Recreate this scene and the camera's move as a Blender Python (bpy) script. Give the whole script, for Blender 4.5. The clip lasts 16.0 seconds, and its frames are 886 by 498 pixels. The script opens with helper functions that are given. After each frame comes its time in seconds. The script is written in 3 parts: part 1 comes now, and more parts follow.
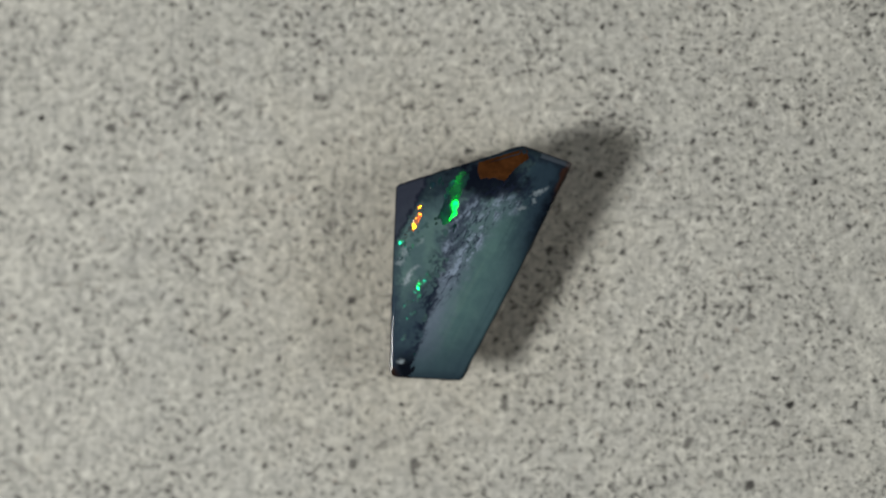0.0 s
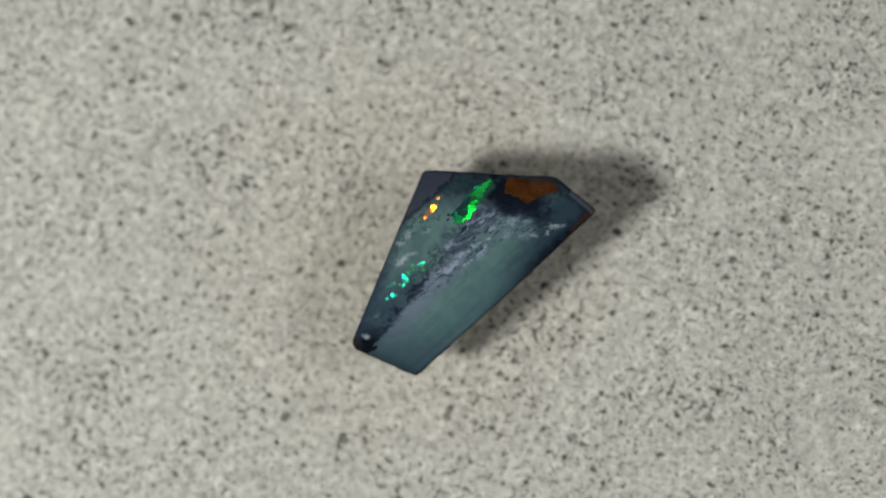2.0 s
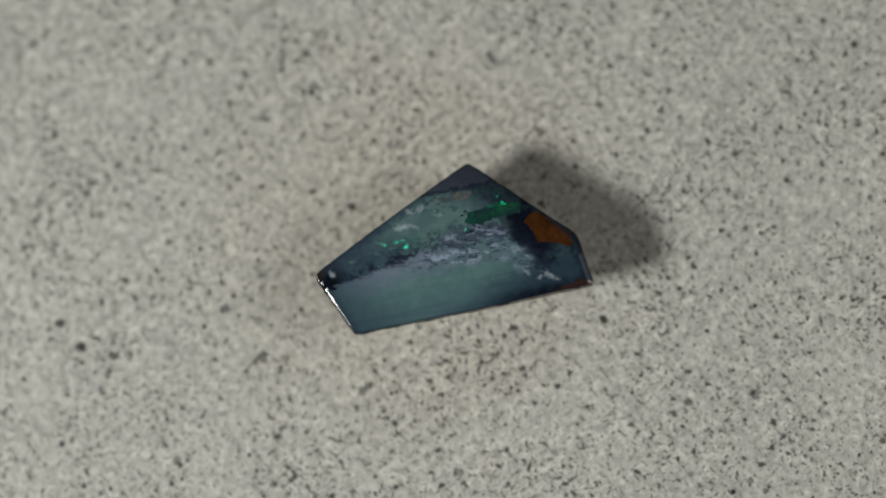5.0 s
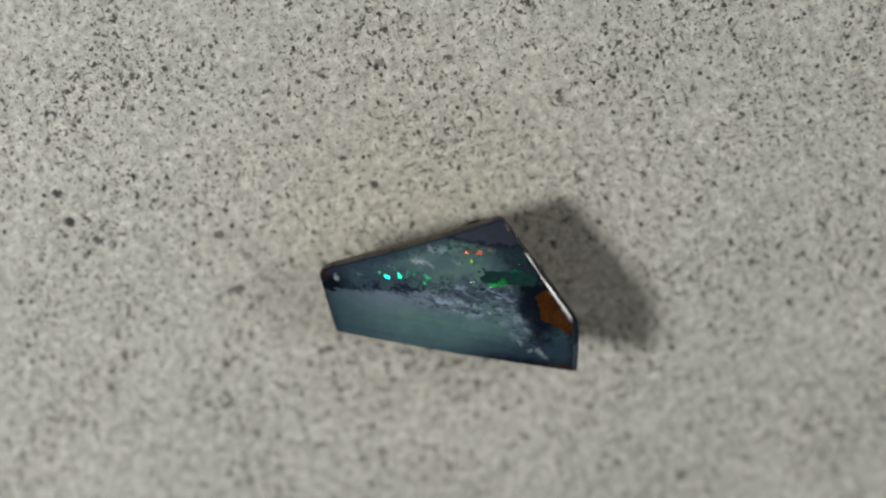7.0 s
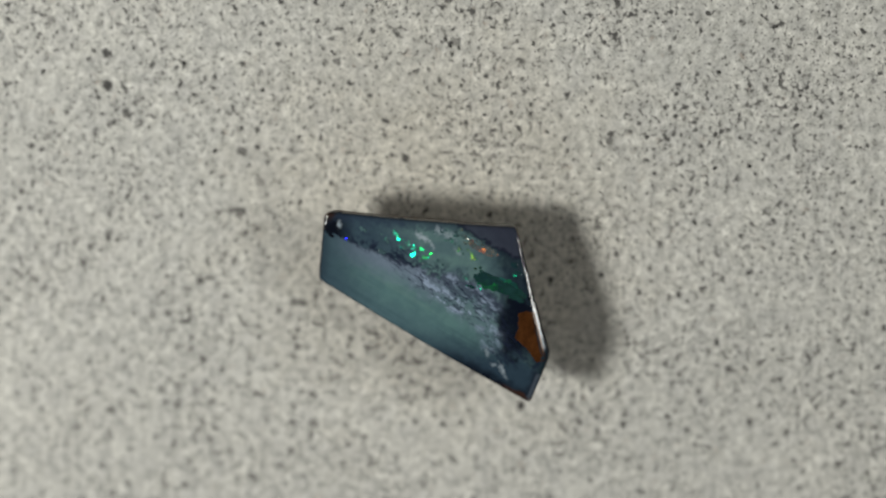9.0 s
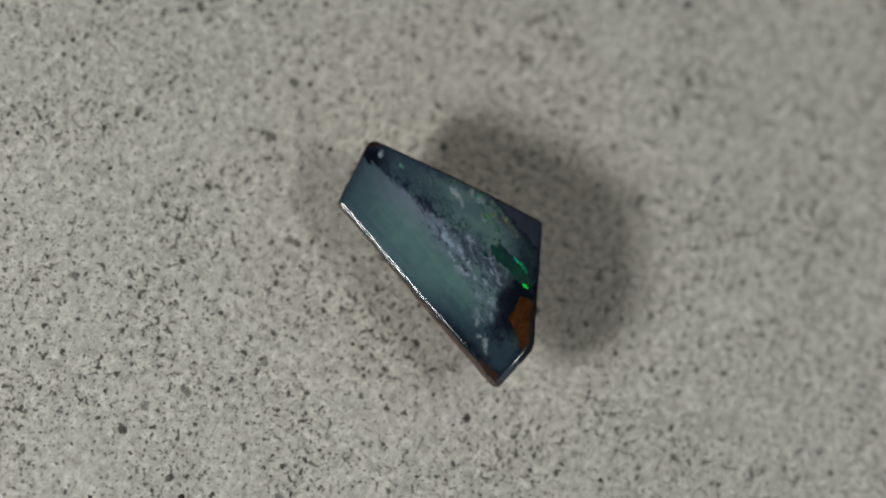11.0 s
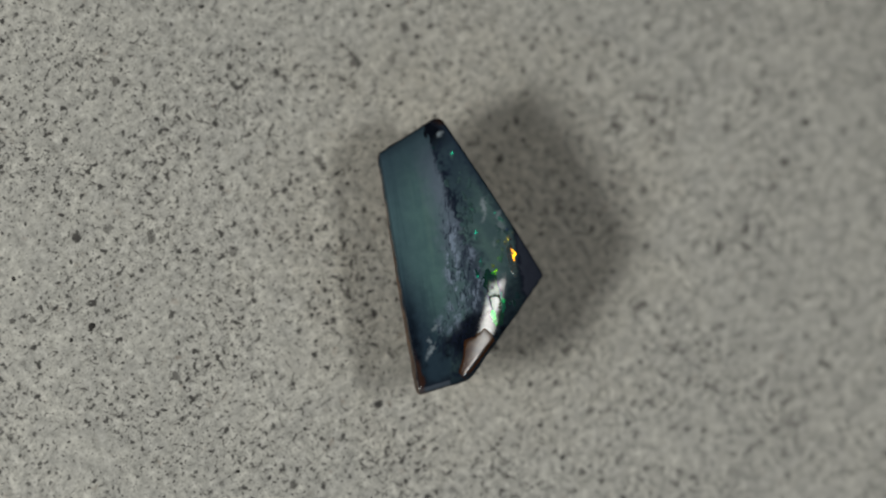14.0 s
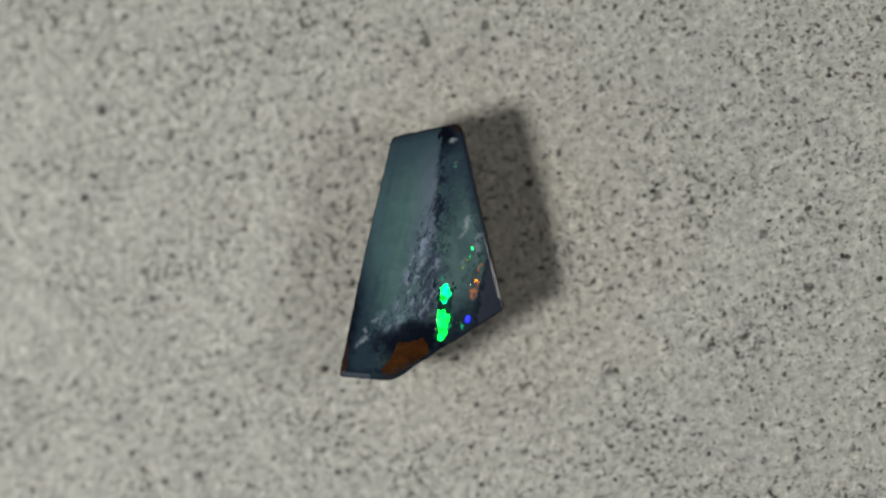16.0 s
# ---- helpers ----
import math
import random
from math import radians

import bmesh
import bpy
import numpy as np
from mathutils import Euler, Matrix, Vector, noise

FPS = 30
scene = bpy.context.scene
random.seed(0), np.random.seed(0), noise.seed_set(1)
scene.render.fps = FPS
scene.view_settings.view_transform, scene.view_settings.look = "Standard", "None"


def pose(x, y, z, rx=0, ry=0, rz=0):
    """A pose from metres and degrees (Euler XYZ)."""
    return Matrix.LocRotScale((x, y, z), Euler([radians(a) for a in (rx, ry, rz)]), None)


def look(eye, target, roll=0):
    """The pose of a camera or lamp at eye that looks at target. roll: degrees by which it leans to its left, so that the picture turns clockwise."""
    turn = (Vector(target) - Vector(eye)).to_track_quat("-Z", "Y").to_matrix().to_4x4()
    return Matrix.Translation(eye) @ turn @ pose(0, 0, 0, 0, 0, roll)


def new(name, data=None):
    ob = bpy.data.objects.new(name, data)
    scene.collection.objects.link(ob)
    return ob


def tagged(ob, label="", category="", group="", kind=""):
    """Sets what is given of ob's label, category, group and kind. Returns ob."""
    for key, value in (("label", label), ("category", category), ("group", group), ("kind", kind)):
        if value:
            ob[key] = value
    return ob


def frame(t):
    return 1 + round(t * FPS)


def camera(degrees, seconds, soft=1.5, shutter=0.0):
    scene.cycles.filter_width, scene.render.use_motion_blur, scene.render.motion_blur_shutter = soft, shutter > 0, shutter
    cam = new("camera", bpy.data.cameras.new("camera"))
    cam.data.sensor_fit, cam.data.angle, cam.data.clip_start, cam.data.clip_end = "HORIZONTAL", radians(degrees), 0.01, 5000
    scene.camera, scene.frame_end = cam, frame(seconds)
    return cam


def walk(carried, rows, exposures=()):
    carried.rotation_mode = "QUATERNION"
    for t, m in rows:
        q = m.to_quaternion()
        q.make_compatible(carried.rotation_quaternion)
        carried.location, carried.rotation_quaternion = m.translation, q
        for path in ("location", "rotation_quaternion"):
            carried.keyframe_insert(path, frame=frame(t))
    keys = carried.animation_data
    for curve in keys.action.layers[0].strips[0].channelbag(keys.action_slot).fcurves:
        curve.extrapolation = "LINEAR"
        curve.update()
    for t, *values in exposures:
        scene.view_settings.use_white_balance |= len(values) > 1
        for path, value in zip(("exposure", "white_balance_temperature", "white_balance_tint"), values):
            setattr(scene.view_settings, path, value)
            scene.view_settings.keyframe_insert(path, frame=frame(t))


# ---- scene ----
MM = 0.001
SECONDS = 16.0

# ---- camera: a long macro lens on a stand, looking straight down ----
EYE = (0.0, 0.0, 0.56938)
cam = camera(8.583, SECONDS, 2.2)
cam.data.dof.use_dof = True
cam.data.dof.focus_distance = 0.5600
cam.data.dof.aperture_fstop = 8.2
walk(cam, [(0.0, pose(*EYE)), (SECONDS, pose(*EYE))],
     [(0.0, -0.13), (0.5, -0.15), (1.0, -0.28), (1.5, -0.01), (2.0, 0.05), (2.5, -0.11), (3.0, 0.01), (3.5, -0.01), (4.0, -0.18), (4.2, -0.18), (6.5, -0.12),
      (7.5, -0.06), (8.5, -0.10), (9.0, -0.01), (11.5, -0.06), (12.0, -0.05), (12.5, 0.07), (13.0, -0.09), (13.5, -0.19), (14.0, -0.27), (14.5, -0.36),
      (15.5, -0.36), (16.0, -0.29)])

# ---- light: two soft boxes, one on either side, in a dim room ----
world = bpy.data.worlds.new("room_air")
scene.world = world
world.use_nodes = True
world.node_tree.nodes["Background"].inputs["Color"].default_value = (0.9, 0.95, 1.0, 1)
world.node_tree.nodes["Background"].inputs["Strength"].default_value = 0.004


def soft_box(name, way, distance, width, height, watts, colour, turn):
    data = bpy.data.lights.new(name, "AREA")
    data.shape, data.size, data.size_y, data.energy, data.color = "RECTANGLE", width, height, watts, colour
    ob = new(name, data)
    eye = Vector(way).normalized() * distance
    ob.matrix_world = look(eye, (0, 0, 0.004), turn)
    return ob


soft_box("soft_box_key", (-0.685, -0.22, 0.69), 0.46, 0.104, 0.084, 1.87, (1.0, 1.0, 0.955), 4)
soft_box("soft_box_fill", (0.685, -0.01, 0.728), 0.50, 0.12, 0.060, 0.63, (1.0, 1.0, 0.95), -4)


# ---- materials ----
def material(name):
    m = bpy.data.materials.new(name)
    m.use_nodes = True
    nt = m.node_tree
    return m, nt, nt.nodes["Principled BSDF"]


def node(nt, kind, **values):
    n = nt.nodes.new(kind)
    for key, value in values.items():
        n.inputs[key].default_value = value
    return n


def coords(nt, scale=1000.0):
    """Object coordinates in millimetres."""
    tc = nt.nodes.new("ShaderNodeTexCoord")
    mp = nt.nodes.new("ShaderNodeMapping")
    mp.inputs["Scale"].default_value = (scale, scale, scale)
    nt.links.new(tc.outputs["Object"], mp.inputs["Vector"])
    return mp.outputs["Vector"]


def noise_tex(nt, vec, scale, detail=3.0, rough=0.55):
    n = node(nt, "ShaderNodeTexNoise", Scale=scale, Detail=detail, Roughness=rough)
    nt.links.new(vec, n.inputs["Vector"])
    return n


def ramp(nt, fac, stops):
    r = nt.nodes.new("ShaderNodeValToRGB")
    els = r.color_ramp.elements
    while len(els) < len(stops):
        els.new(0.5)
    for e, (at, c) in zip(els, stops):
        e.position, e.color = at, (*c, 1) if len(c) == 3 else c
    nt.links.new(fac, r.inputs["Fac"])
    return r.outputs["Color"]


def mix(nt, fac, a, b, kind="MIX"):
    m = nt.nodes.new("ShaderNodeMix")
    m.data_type, m.blend_type = "RGBA", kind
    for socket, value in ((m.inputs["Factor"], fac), (m.inputs["A"], a), (m.inputs["B"], b)):
        if isinstance(value, bpy.types.NodeSocket):
            nt.links.new(value, socket)
        else:
            socket.default_value = value if isinstance(value, float) else (*value, 1)
    return m.outputs["Result"]


def bump(nt, bsdf, height, strength, distance):
    b = node(nt, "ShaderNodeBump", Strength=strength, Distance=distance)
    nt.links.new(height, b.inputs["Height"])
    nt.links.new(b.outputs["Normal"], bsdf.inputs["Normal"])


def voronoi(nt, vec, scale, randomness=1.0):
    v = node(nt, "ShaderNodeTexVoronoi", Scale=scale, Randomness=randomness)
    nt.links.new(vec, v.inputs["Vector"])
    return v


def math_node(nt, op, a, b=0.0):
    m = nt.nodes.new("ShaderNodeMath")
    m.operation = op
    for i, v in enumerate((a, b)):
        if isinstance(v, bpy.types.NodeSocket):
            nt.links.new(v, m.inputs[i])
        else:
            m.inputs[i].default_value = v
    return m.outputs[0]


def speckled_stone():
    """Pale grey stone: a cloudy ground of interlocked grains, flecks of brown, and dark mineral grains of many sizes."""
    m, nt, b = material("speckled_stone")
    v = coords(nt)
    broad = noise_tex(nt, v, 0.06, 4, 0.6)
    mottle = noise_tex(nt, v, 1.15, 4, 0.7)
    base = ramp(nt, mottle.outputs["Fac"], [(0.28, (0.22, 0.218, 0.20)), (0.42, (0.455, 0.452, 0.422)), (0.57, (0.612, 0.607, 0.568)), (0.74, (0.81, 0.803, 0.758))])
    blotch = noise_tex(nt, v, 0.45, 3, 0.6)
    c = mix(nt, 1.0, base, ramp(nt, blotch.outputs["Fac"], [(0.35, (0.88, 0.88, 0.885)), (0.65, (1.08, 1.075, 1.06))]), "MULTIPLY")
    c = mix(nt, 1.0, c, ramp(nt, broad.outputs["Fac"], [(0.38, (0.955, 0.955, 0.95)), (0.62, (1.035, 1.03, 1.02))]), "MULTIPLY")
    # rusty flecks
    rust = noise_tex(nt, v, 0.7, 3, 0.6)
    c = mix(nt, ramp(nt, rust.outputs["Fac"], [(0.64, (0, 0, 0)), (0.74, (0.45, 0.45, 0.45))]), c, (0.30, 0.22, 0.165))
    # a faint brown tint round the middle of the plate, its reach uneven
    ball = nt.nodes.new("ShaderNodeVectorMath")
    ball.operation = "LENGTH"
    nt.links.new(v, ball.inputs[0])
    reach_noise = noise_tex(nt, v, 0.14, 4, 0.6)
    reach = math_node(nt, "ADD", ball.outputs["Value"], math_node(nt, "MULTIPLY", math_node(nt, "SUBTRACT", reach_noise.outputs["Fac"], 0.5), 26.0))
    brown_tint = ramp(nt, math_node(nt, "DIVIDE", reach, 40.0), [(0.10, (1, 1, 1)), (0.62, (0, 0, 0))])
    c = mix(nt, math_node(nt, "MULTIPLY", brown_tint, 0.8), c, mix(nt, 1.0, c, (0.94, 0.90, 0.835), "MULTIPLY"))
    # fine dark flecks, in drifts
    drift = noise_tex(nt, v, 0.11, 3, 0.6)
    lean = math_node(nt, "MULTIPLY", math_node(nt, "SUBTRACT", drift.outputs["Fac"], 0.5), 0.22)
    for scale, low, high, depth, shift in ((2.1, 0.590, 0.666, 0.84, 0.0), (1.15, 0.622, 0.680, 0.95, 31.0), (3.6, 0.580, 0.68, 0.55, 57.0)):
        mp = nt.nodes.new("ShaderNodeMapping")
        mp.inputs["Location"].default_value = (shift, shift * 0.7, 0)
        nt.links.new(v, mp.inputs["Vector"])
        fleck = noise_tex(nt, mp.outputs["Vector"], scale, 2, 0.5)
        on = ramp(nt, math_node(nt, "ADD", fleck.outputs["Fac"], lean), [(low, (0, 0, 0)), (high, (1, 1, 1))])
        c = mix(nt, math_node(nt, "MULTIPLY", on, depth), c, (0.055, 0.053, 0.05))
    # single larger grains of uneven shape
    for scale, size_most, depth in ((0.34, 0.16, 0.98), (0.62, 0.165, 0.93)):
        warp = noise_tex(nt, v, scale * 7.0, 2)
        cell = voronoi(nt, v, scale)
        d = math_node(nt, "ADD", cell.outputs["Distance"], math_node(nt, "MULTIPLY", math_node(nt, "SUBTRACT", warp.outputs["Fac"], 0.5), 0.30))
        sep = nt.nodes.new("ShaderNodeSeparateColor")
        nt.links.new(cell.outputs["Color"], sep.inputs["Color"])
        size = math_node(nt, "MULTIPLY", math_node(nt, "POWER", sep.outputs[0], 2.2), size_most)
        spot = ramp(nt, math_node(nt, "SUBTRACT", d, size), [(0.0, (1, 1, 1)), (0.045, (0, 0, 0))])
        dark = math_node(nt, "MULTIPLY", math_node(nt, "ADD", math_node(nt, "MULTIPLY", sep.outputs[1], 0.5), 0.5), depth)
        c = mix(nt, math_node(nt, "MULTIPLY", spot, dark), c, (0.04, 0.038, 0.036))
    nt.links.new(c, b.inputs["Base Color"])
    b.inputs["Roughness"].default_value = 0.55
    b.inputs["Specular IOR Level"].default_value = 0.4
    bump(nt, b, mottle.outputs["Fac"], 0.5, 0.00008)
    return m


def dark_mineral():
    m, nt, b = material("dark_mineral")
    v = coords(nt)
    n = noise_tex(nt, v, 4.0, 2)
    nt.links.new(ramp(nt, n.outputs["Fac"], [(0.3, (0.012, 0.011, 0.010)), (0.7, (0.045, 0.042, 0.038))]), b.inputs["Base Color"])
    b.inputs["Roughness"].default_value = 0.6
    return m


def opal_body():
    """Polished opal: its bands of colour come from the mesh, its haze and fine cloud from noise."""
    m, nt, b = material("opal_body")
    v = coords(nt)
    at = nt.nodes.new("ShaderNodeVertexColor")
    at.layer_name = "bands"
    haze = noise_tex(nt, v, 1.3, 5, 0.65)
    c = mix(nt, 0.55, at.outputs["Color"], ramp(nt, haze.outputs["Fac"], [(0.3, (0.80, 0.82, 0.84)), (0.7, (1.12, 1.1, 1.1))]), "MULTIPLY")
    nt.links.new(c, b.inputs["Base Color"])
    b.inputs["Roughness"].default_value = 0.06
    b.inputs["IOR"].default_value = 1.46
    fine = noise_tex(nt, v, 0.35, 2)
    bump(nt, b, fine.outputs["Fac"], 0.10, 0.0001)
    return m


def ironstone():
    m, nt, b = material("ironstone")
    v = coords(nt)
    n = noise_tex(nt, v, 0.9, 5, 0.65)
    c = ramp(nt, n.outputs["Fac"], [(0.3, (0.012, 0.007, 0.005)), (0.5, (0.045, 0.020, 0.009)), (0.72, (0.12, 0.055, 0.022))])
    nt.links.new(c, b.inputs["Base Color"])
    b.inputs["Roughness"].default_value = 0.42
    bump(nt, b, n.outputs["Fac"], 0.4, 0.0001)
    return m


def polished_ironstone():
    m, nt, b = material("polished_ironstone")
    v = coords(nt)
    n = noise_tex(nt, v, 1.2, 5, 0.65)
    c = ramp(nt, n.outputs["Fac"], [(0.3, (0.032, 0.011, 0.003)), (0.55, (0.062, 0.022, 0.006)), (0.75, (0.095, 0.036, 0.011))])
    nt.links.new(c, b.inputs["Base Color"])
    b.inputs["Roughness"].default_value = 0.20
    bump(nt, b, n.outputs["Fac"], 0.15, 0.00005)
    return m


def lamella(name, colour_a, colour_b, tilt, spread, cell, rough, body):
    """Opal's play of colour: small cells of glossy coloured lamellae under the polish, each with a lean of its own."""
    m, nt, b = material(name)
    v = coords(nt)
    vo = voronoi(nt, v, cell)
    lean = nt.nodes.new("ShaderNodeVectorMath")
    lean.operation = "MULTIPLY_ADD"
    nt.links.new(vo.outputs["Color"], lean.inputs[0])
    lean.inputs[1].default_value = (spread, spread, 0)
    lean.inputs[2].default_value = (0.5 + 0.5 * tilt[0] - spread / 2, 0.5 + 0.5 * tilt[1] - spread / 2, 0.97)
    nm = nt.nodes.new("ShaderNodeNormalMap")
    nm.space = "OBJECT"
    nt.links.new(lean.outputs[0], nm.inputs["Color"])
    sep = nt.nodes.new("ShaderNodeSeparateColor")
    nt.links.new(vo.outputs["Color"], sep.inputs["Color"])
    gl = node(nt, "ShaderNodeBsdfGlossy", Roughness=rough)
    nt.links.new(mix(nt, sep.outputs[2], colour_a, colour_b), gl.inputs["Color"])
    nt.links.new(nm.outputs["Normal"], gl.inputs["Normal"])
    haze = noise_tex(nt, v, 1.3, 4)
    nt.links.new(ramp(nt, haze.outputs["Fac"], [(0.3, tuple(0.7 * x for x in body)), (0.7, tuple(1.3 * x for x in body))]), b.inputs["Base Color"])
    b.inputs["Roughness"].default_value = 0.06
    b.inputs["IOR"].default_value = 1.46
    add = nt.nodes.new("ShaderNodeAddShader")
    nt.links.new(b.outputs[0], add.inputs[0])
    nt.links.new(gl.outputs[0], add.inputs[1])
    nt.links.new(add.outputs[0], nt.nodes["Material Output"].inputs["Surface"])
    return m


def black_putty():
    m, nt, b = material("black_putty")
    n = noise_tex(nt, coords(nt), 0.8, 4)
    nt.links.new(ramp(nt, n.outputs["Fac"], [(0.3, (0.004, 0.004, 0.0045)), (0.7, (0.010, 0.010, 0.011))]), b.inputs["Base Color"])
    b.inputs["Roughness"].default_value = 0.70
    b.inputs["Specular IOR Level"].default_value = 0.1
    bump(nt, b, n.outputs["Fac"], 0.5, 0.0003)
    return m


def plain(name, a, c, scale, rough):
    m, nt, b = material(name)
    n = noise_tex(nt, coords(nt, 1.0), scale, 4)
    nt.links.new(ramp(nt, n.outputs["Fac"], [(0.35, a), (0.65, c)]), b.inputs["Base Color"])
    b.inputs["Roughness"].default_value = rough
    return m


STONE, GRAIN, OPAL = speckled_stone(), dark_mineral(), opal_body()
IRON, IRON_POLISHED, PUTTY = ironstone(), polished_ironstone(), black_putty()
WALL = plain("grey_wall_paint", (0.05, 0.05, 0.05), (0.07, 0.07, 0.07), 3.0, 0.9)
TABLE = plain("dark_table_top", (0.04, 0.04, 0.042), (0.06, 0.06, 0.062), 20.0, 0.6)


# ---- mesh helpers ----
def mesh_of(name, bm, mat, smooth=True):
    me = bpy.data.meshes.new(name)
    bmesh.ops.recalc_face_normals(bm, faces=bm.faces)
    bm.to_mesh(me)
    bm.free()
    me.materials.append(mat)
    if smooth:
        me.polygons.foreach_set("use_smooth", [True] * len(me.polygons))
    return me


def part(name, bm, mat, parent, label="", smooth=True):
    ob = new(name, mesh_of(name, bm, mat, smooth))
    ob.parent = parent
    if label:
        tagged(ob, label)
    return ob


def box(bm, x0, y0, z0, x1, y1, z1):
    bmesh.ops.create_cube(bm, size=1, matrix=Matrix.LocRotScale(
        ((x0 + x1) / 2, (y0 + y1) / 2, (z0 + z1) / 2), None, (x1 - x0, y1 - y0, z1 - z0)))
    return bm


# ---- the room, closed round the table ----
def setting(name, label, category, mat, *sizes):
    return tagged(new(name, mesh_of(name, box(bmesh.new(), *sizes), mat, False)), label, category, "", "structure")


TOP = -0.046
setting("table_top", "dark plain table top under the display", "table", TABLE, -0.62, -0.62, TOP - 0.03, 0.62, 0.62, TOP)
setting("ceiling", "plain dark grey booth ceiling", "ceiling", WALL, -0.62, -0.62, 0.80, 0.62, 0.62, 0.82)
for name, sizes in (("wall_north", (-0.62, 0.60, TOP, 0.62, 0.62, 0.80)), ("wall_south", (-0.62, -0.62, TOP, 0.62, -0.60, 0.80)),
                    ("wall_east", (0.60, -0.60, TOP, 0.62, 0.60, 0.80)), ("wall_west", (-0.62, -0.60, TOP, -0.60, 0.60, 0.80))):
    setting(name, "plain dark grey booth wall", "wall", WALL, *sizes)


# ---- the stone plate ----
PLATE_RADIUS, PLATE_THICK = 78 * MM, 7 * MM


def stone_plate():
    bm = bmesh.new()
    n = 160
    rows = []
    for r, z in ((0, -PLATE_THICK), (PLATE_RADIUS - 1.0 * MM, -PLATE_THICK), (PLATE_RADIUS, -PLATE_THICK + 1.0 * MM), (PLATE_RADIUS, -1.2 * MM),
                 (PLATE_RADIUS - 0.4 * MM, -0.4 * MM), (PLATE_RADIUS - 1.2 * MM, 0), (0, 0)):
        if r == 0:
            rows.append([bm.verts.new((0, 0, z))])
        else:
            rows.append([bm.verts.new((r * math.cos(6.2831853 * i / n), r * math.sin(6.2831853 * i / n), z)) for i in range(n)])
    for a, c in zip(rows, rows[1:]):
        for i in range(n):
            j = (i + 1) % n
            if len(a) == 1:
                bm.faces.new((a[0], c[j], c[i]))
            elif len(c) == 1:
                bm.faces.new((a[i], a[j], c[0]))
            else:
                bm.faces.new((a[i], a[j], c[j], c[i]))
    return tagged(new("stone_plate", mesh_of("stone_plate", bm, STONE, False)),
                  "pale grey stone plate speckled with dark grains, turning and rocking", "stone plate")


plate = stone_plate()


def grain_mesh(seed):
    rng = random.Random(seed)
    bm = bmesh.new()
    n = 9
    rim = []
    for i in range(n):
        a = 6.2831853 * i / n
        r = 0.5 * rng.uniform(0.7, 1.2)
        rim.append((r * math.cos(a), r * math.sin(a) * 0.85))
    low = [bm.verts.new((x, y, -0.05)) for x, y in rim]
    high = [bm.verts.new((x * 0.8, y * 0.8, 0.02)) for x, y in rim]
    for i in range(n):
        j = (i + 1) % n
        bm.faces.new((low[i], low[j], high[j], high[i]))
    bm.faces.new(high)
    return mesh_of("dark_grain", bm, GRAIN)


GRAINS = [grain_mesh(s) for s in range(6)]


def dark_grain(x, y, d, turn):
    ob = new("dark_grain", GRAINS[int(turn) % 6])
    ob.parent = plate
    ob.matrix_basis = Matrix.LocRotScale((x * MM, y * MM, 0), Euler((0, 0, turn)), (d * MM, d * MM, MM))


for grains in (
        ((-36.3, 14, 0.7), (-33.5, 11, 0.6), (-17.4, 0.3, 0.5), (-18, -0.2, 0.45), (-16.6, 0.5, 0.45), (-17.2, 1.1, 0.35), (-36.7, -6, 0.6), (-1.3, -13.5, 0.5),
         (36, -13.4, 0.75), (38.4, 8, 0.6), (24.7, 15.7, 0.5), (4.3, 15.8, 0.45), (-18, 8.2, 0.4), (25.6, 20.8, 0.5), (-14.3, -25.2, 0.55), (-8.3, -19.4, 0.5),
         (-10.1, 26, 0.5), (15.5, -4.2, 0.45), (39.5, -21.4, 0.55), (-34.8, 2.2, 0.5), (-16.2, 26, 0.45), (-9.5, 19.5, 0.5), (-0.9, -40.4, 0.6), (9.8, -41.6, 0.5)),
        ((-21.8, -6.6, 0.4), (-26.9, 14.2, 0.37), (-5.2, 4.6, 0.43), (16.9, 4.8, 0.39), (17.9, 22.8, 0.44), (32.6, 5.9, 0.45), (32.5, 22.1, 0.33), (37.4, 17.7, 0.32),
         (38.4, -13.5, 0.49), (10.8, 19.4, 0.37), (-16.2, -11, 0.37), (-27.6, -7.5, 0.52), (-7.7, -13.8, 0.41), (-12.1, -17.5, 0.49), (-9.2, -3.7, 0.42), (-13.6, 1.5, 0.45),
         (4.6, 20.5, 0.35), (-40.3, 4.8, 0.45), (-20.9, 31.1, 0.49), (-14.3, 33.9, 0.42), (-12.8, -38.7, 0.47), (-15.1, -33.9, 0.45), (16.3, -40.1, 0.33), (-7.2, 29.4, 0.47)),
        ((-11.2, 6.4, 0.44), (7.6, -10.3, 0.38), (-26.7, -9.4, 0.33), (-27.5, 5.9, 0.49), (3.3, -31.9, 0.41), (6.7, -26.1, 0.46), (-2.7, -23, 0.5),
         (-1.4, 24.4, 0.48), (-5.9, -21.9, 0.5), (-0.3, 28.9, 0.52), (-6.8, 26.1, 0.46), (9.3, -32.2, 0.5))):
    for x, y, d in grains:
        dark_grain(x, y, d * 1.22, x * 1.7 + y)


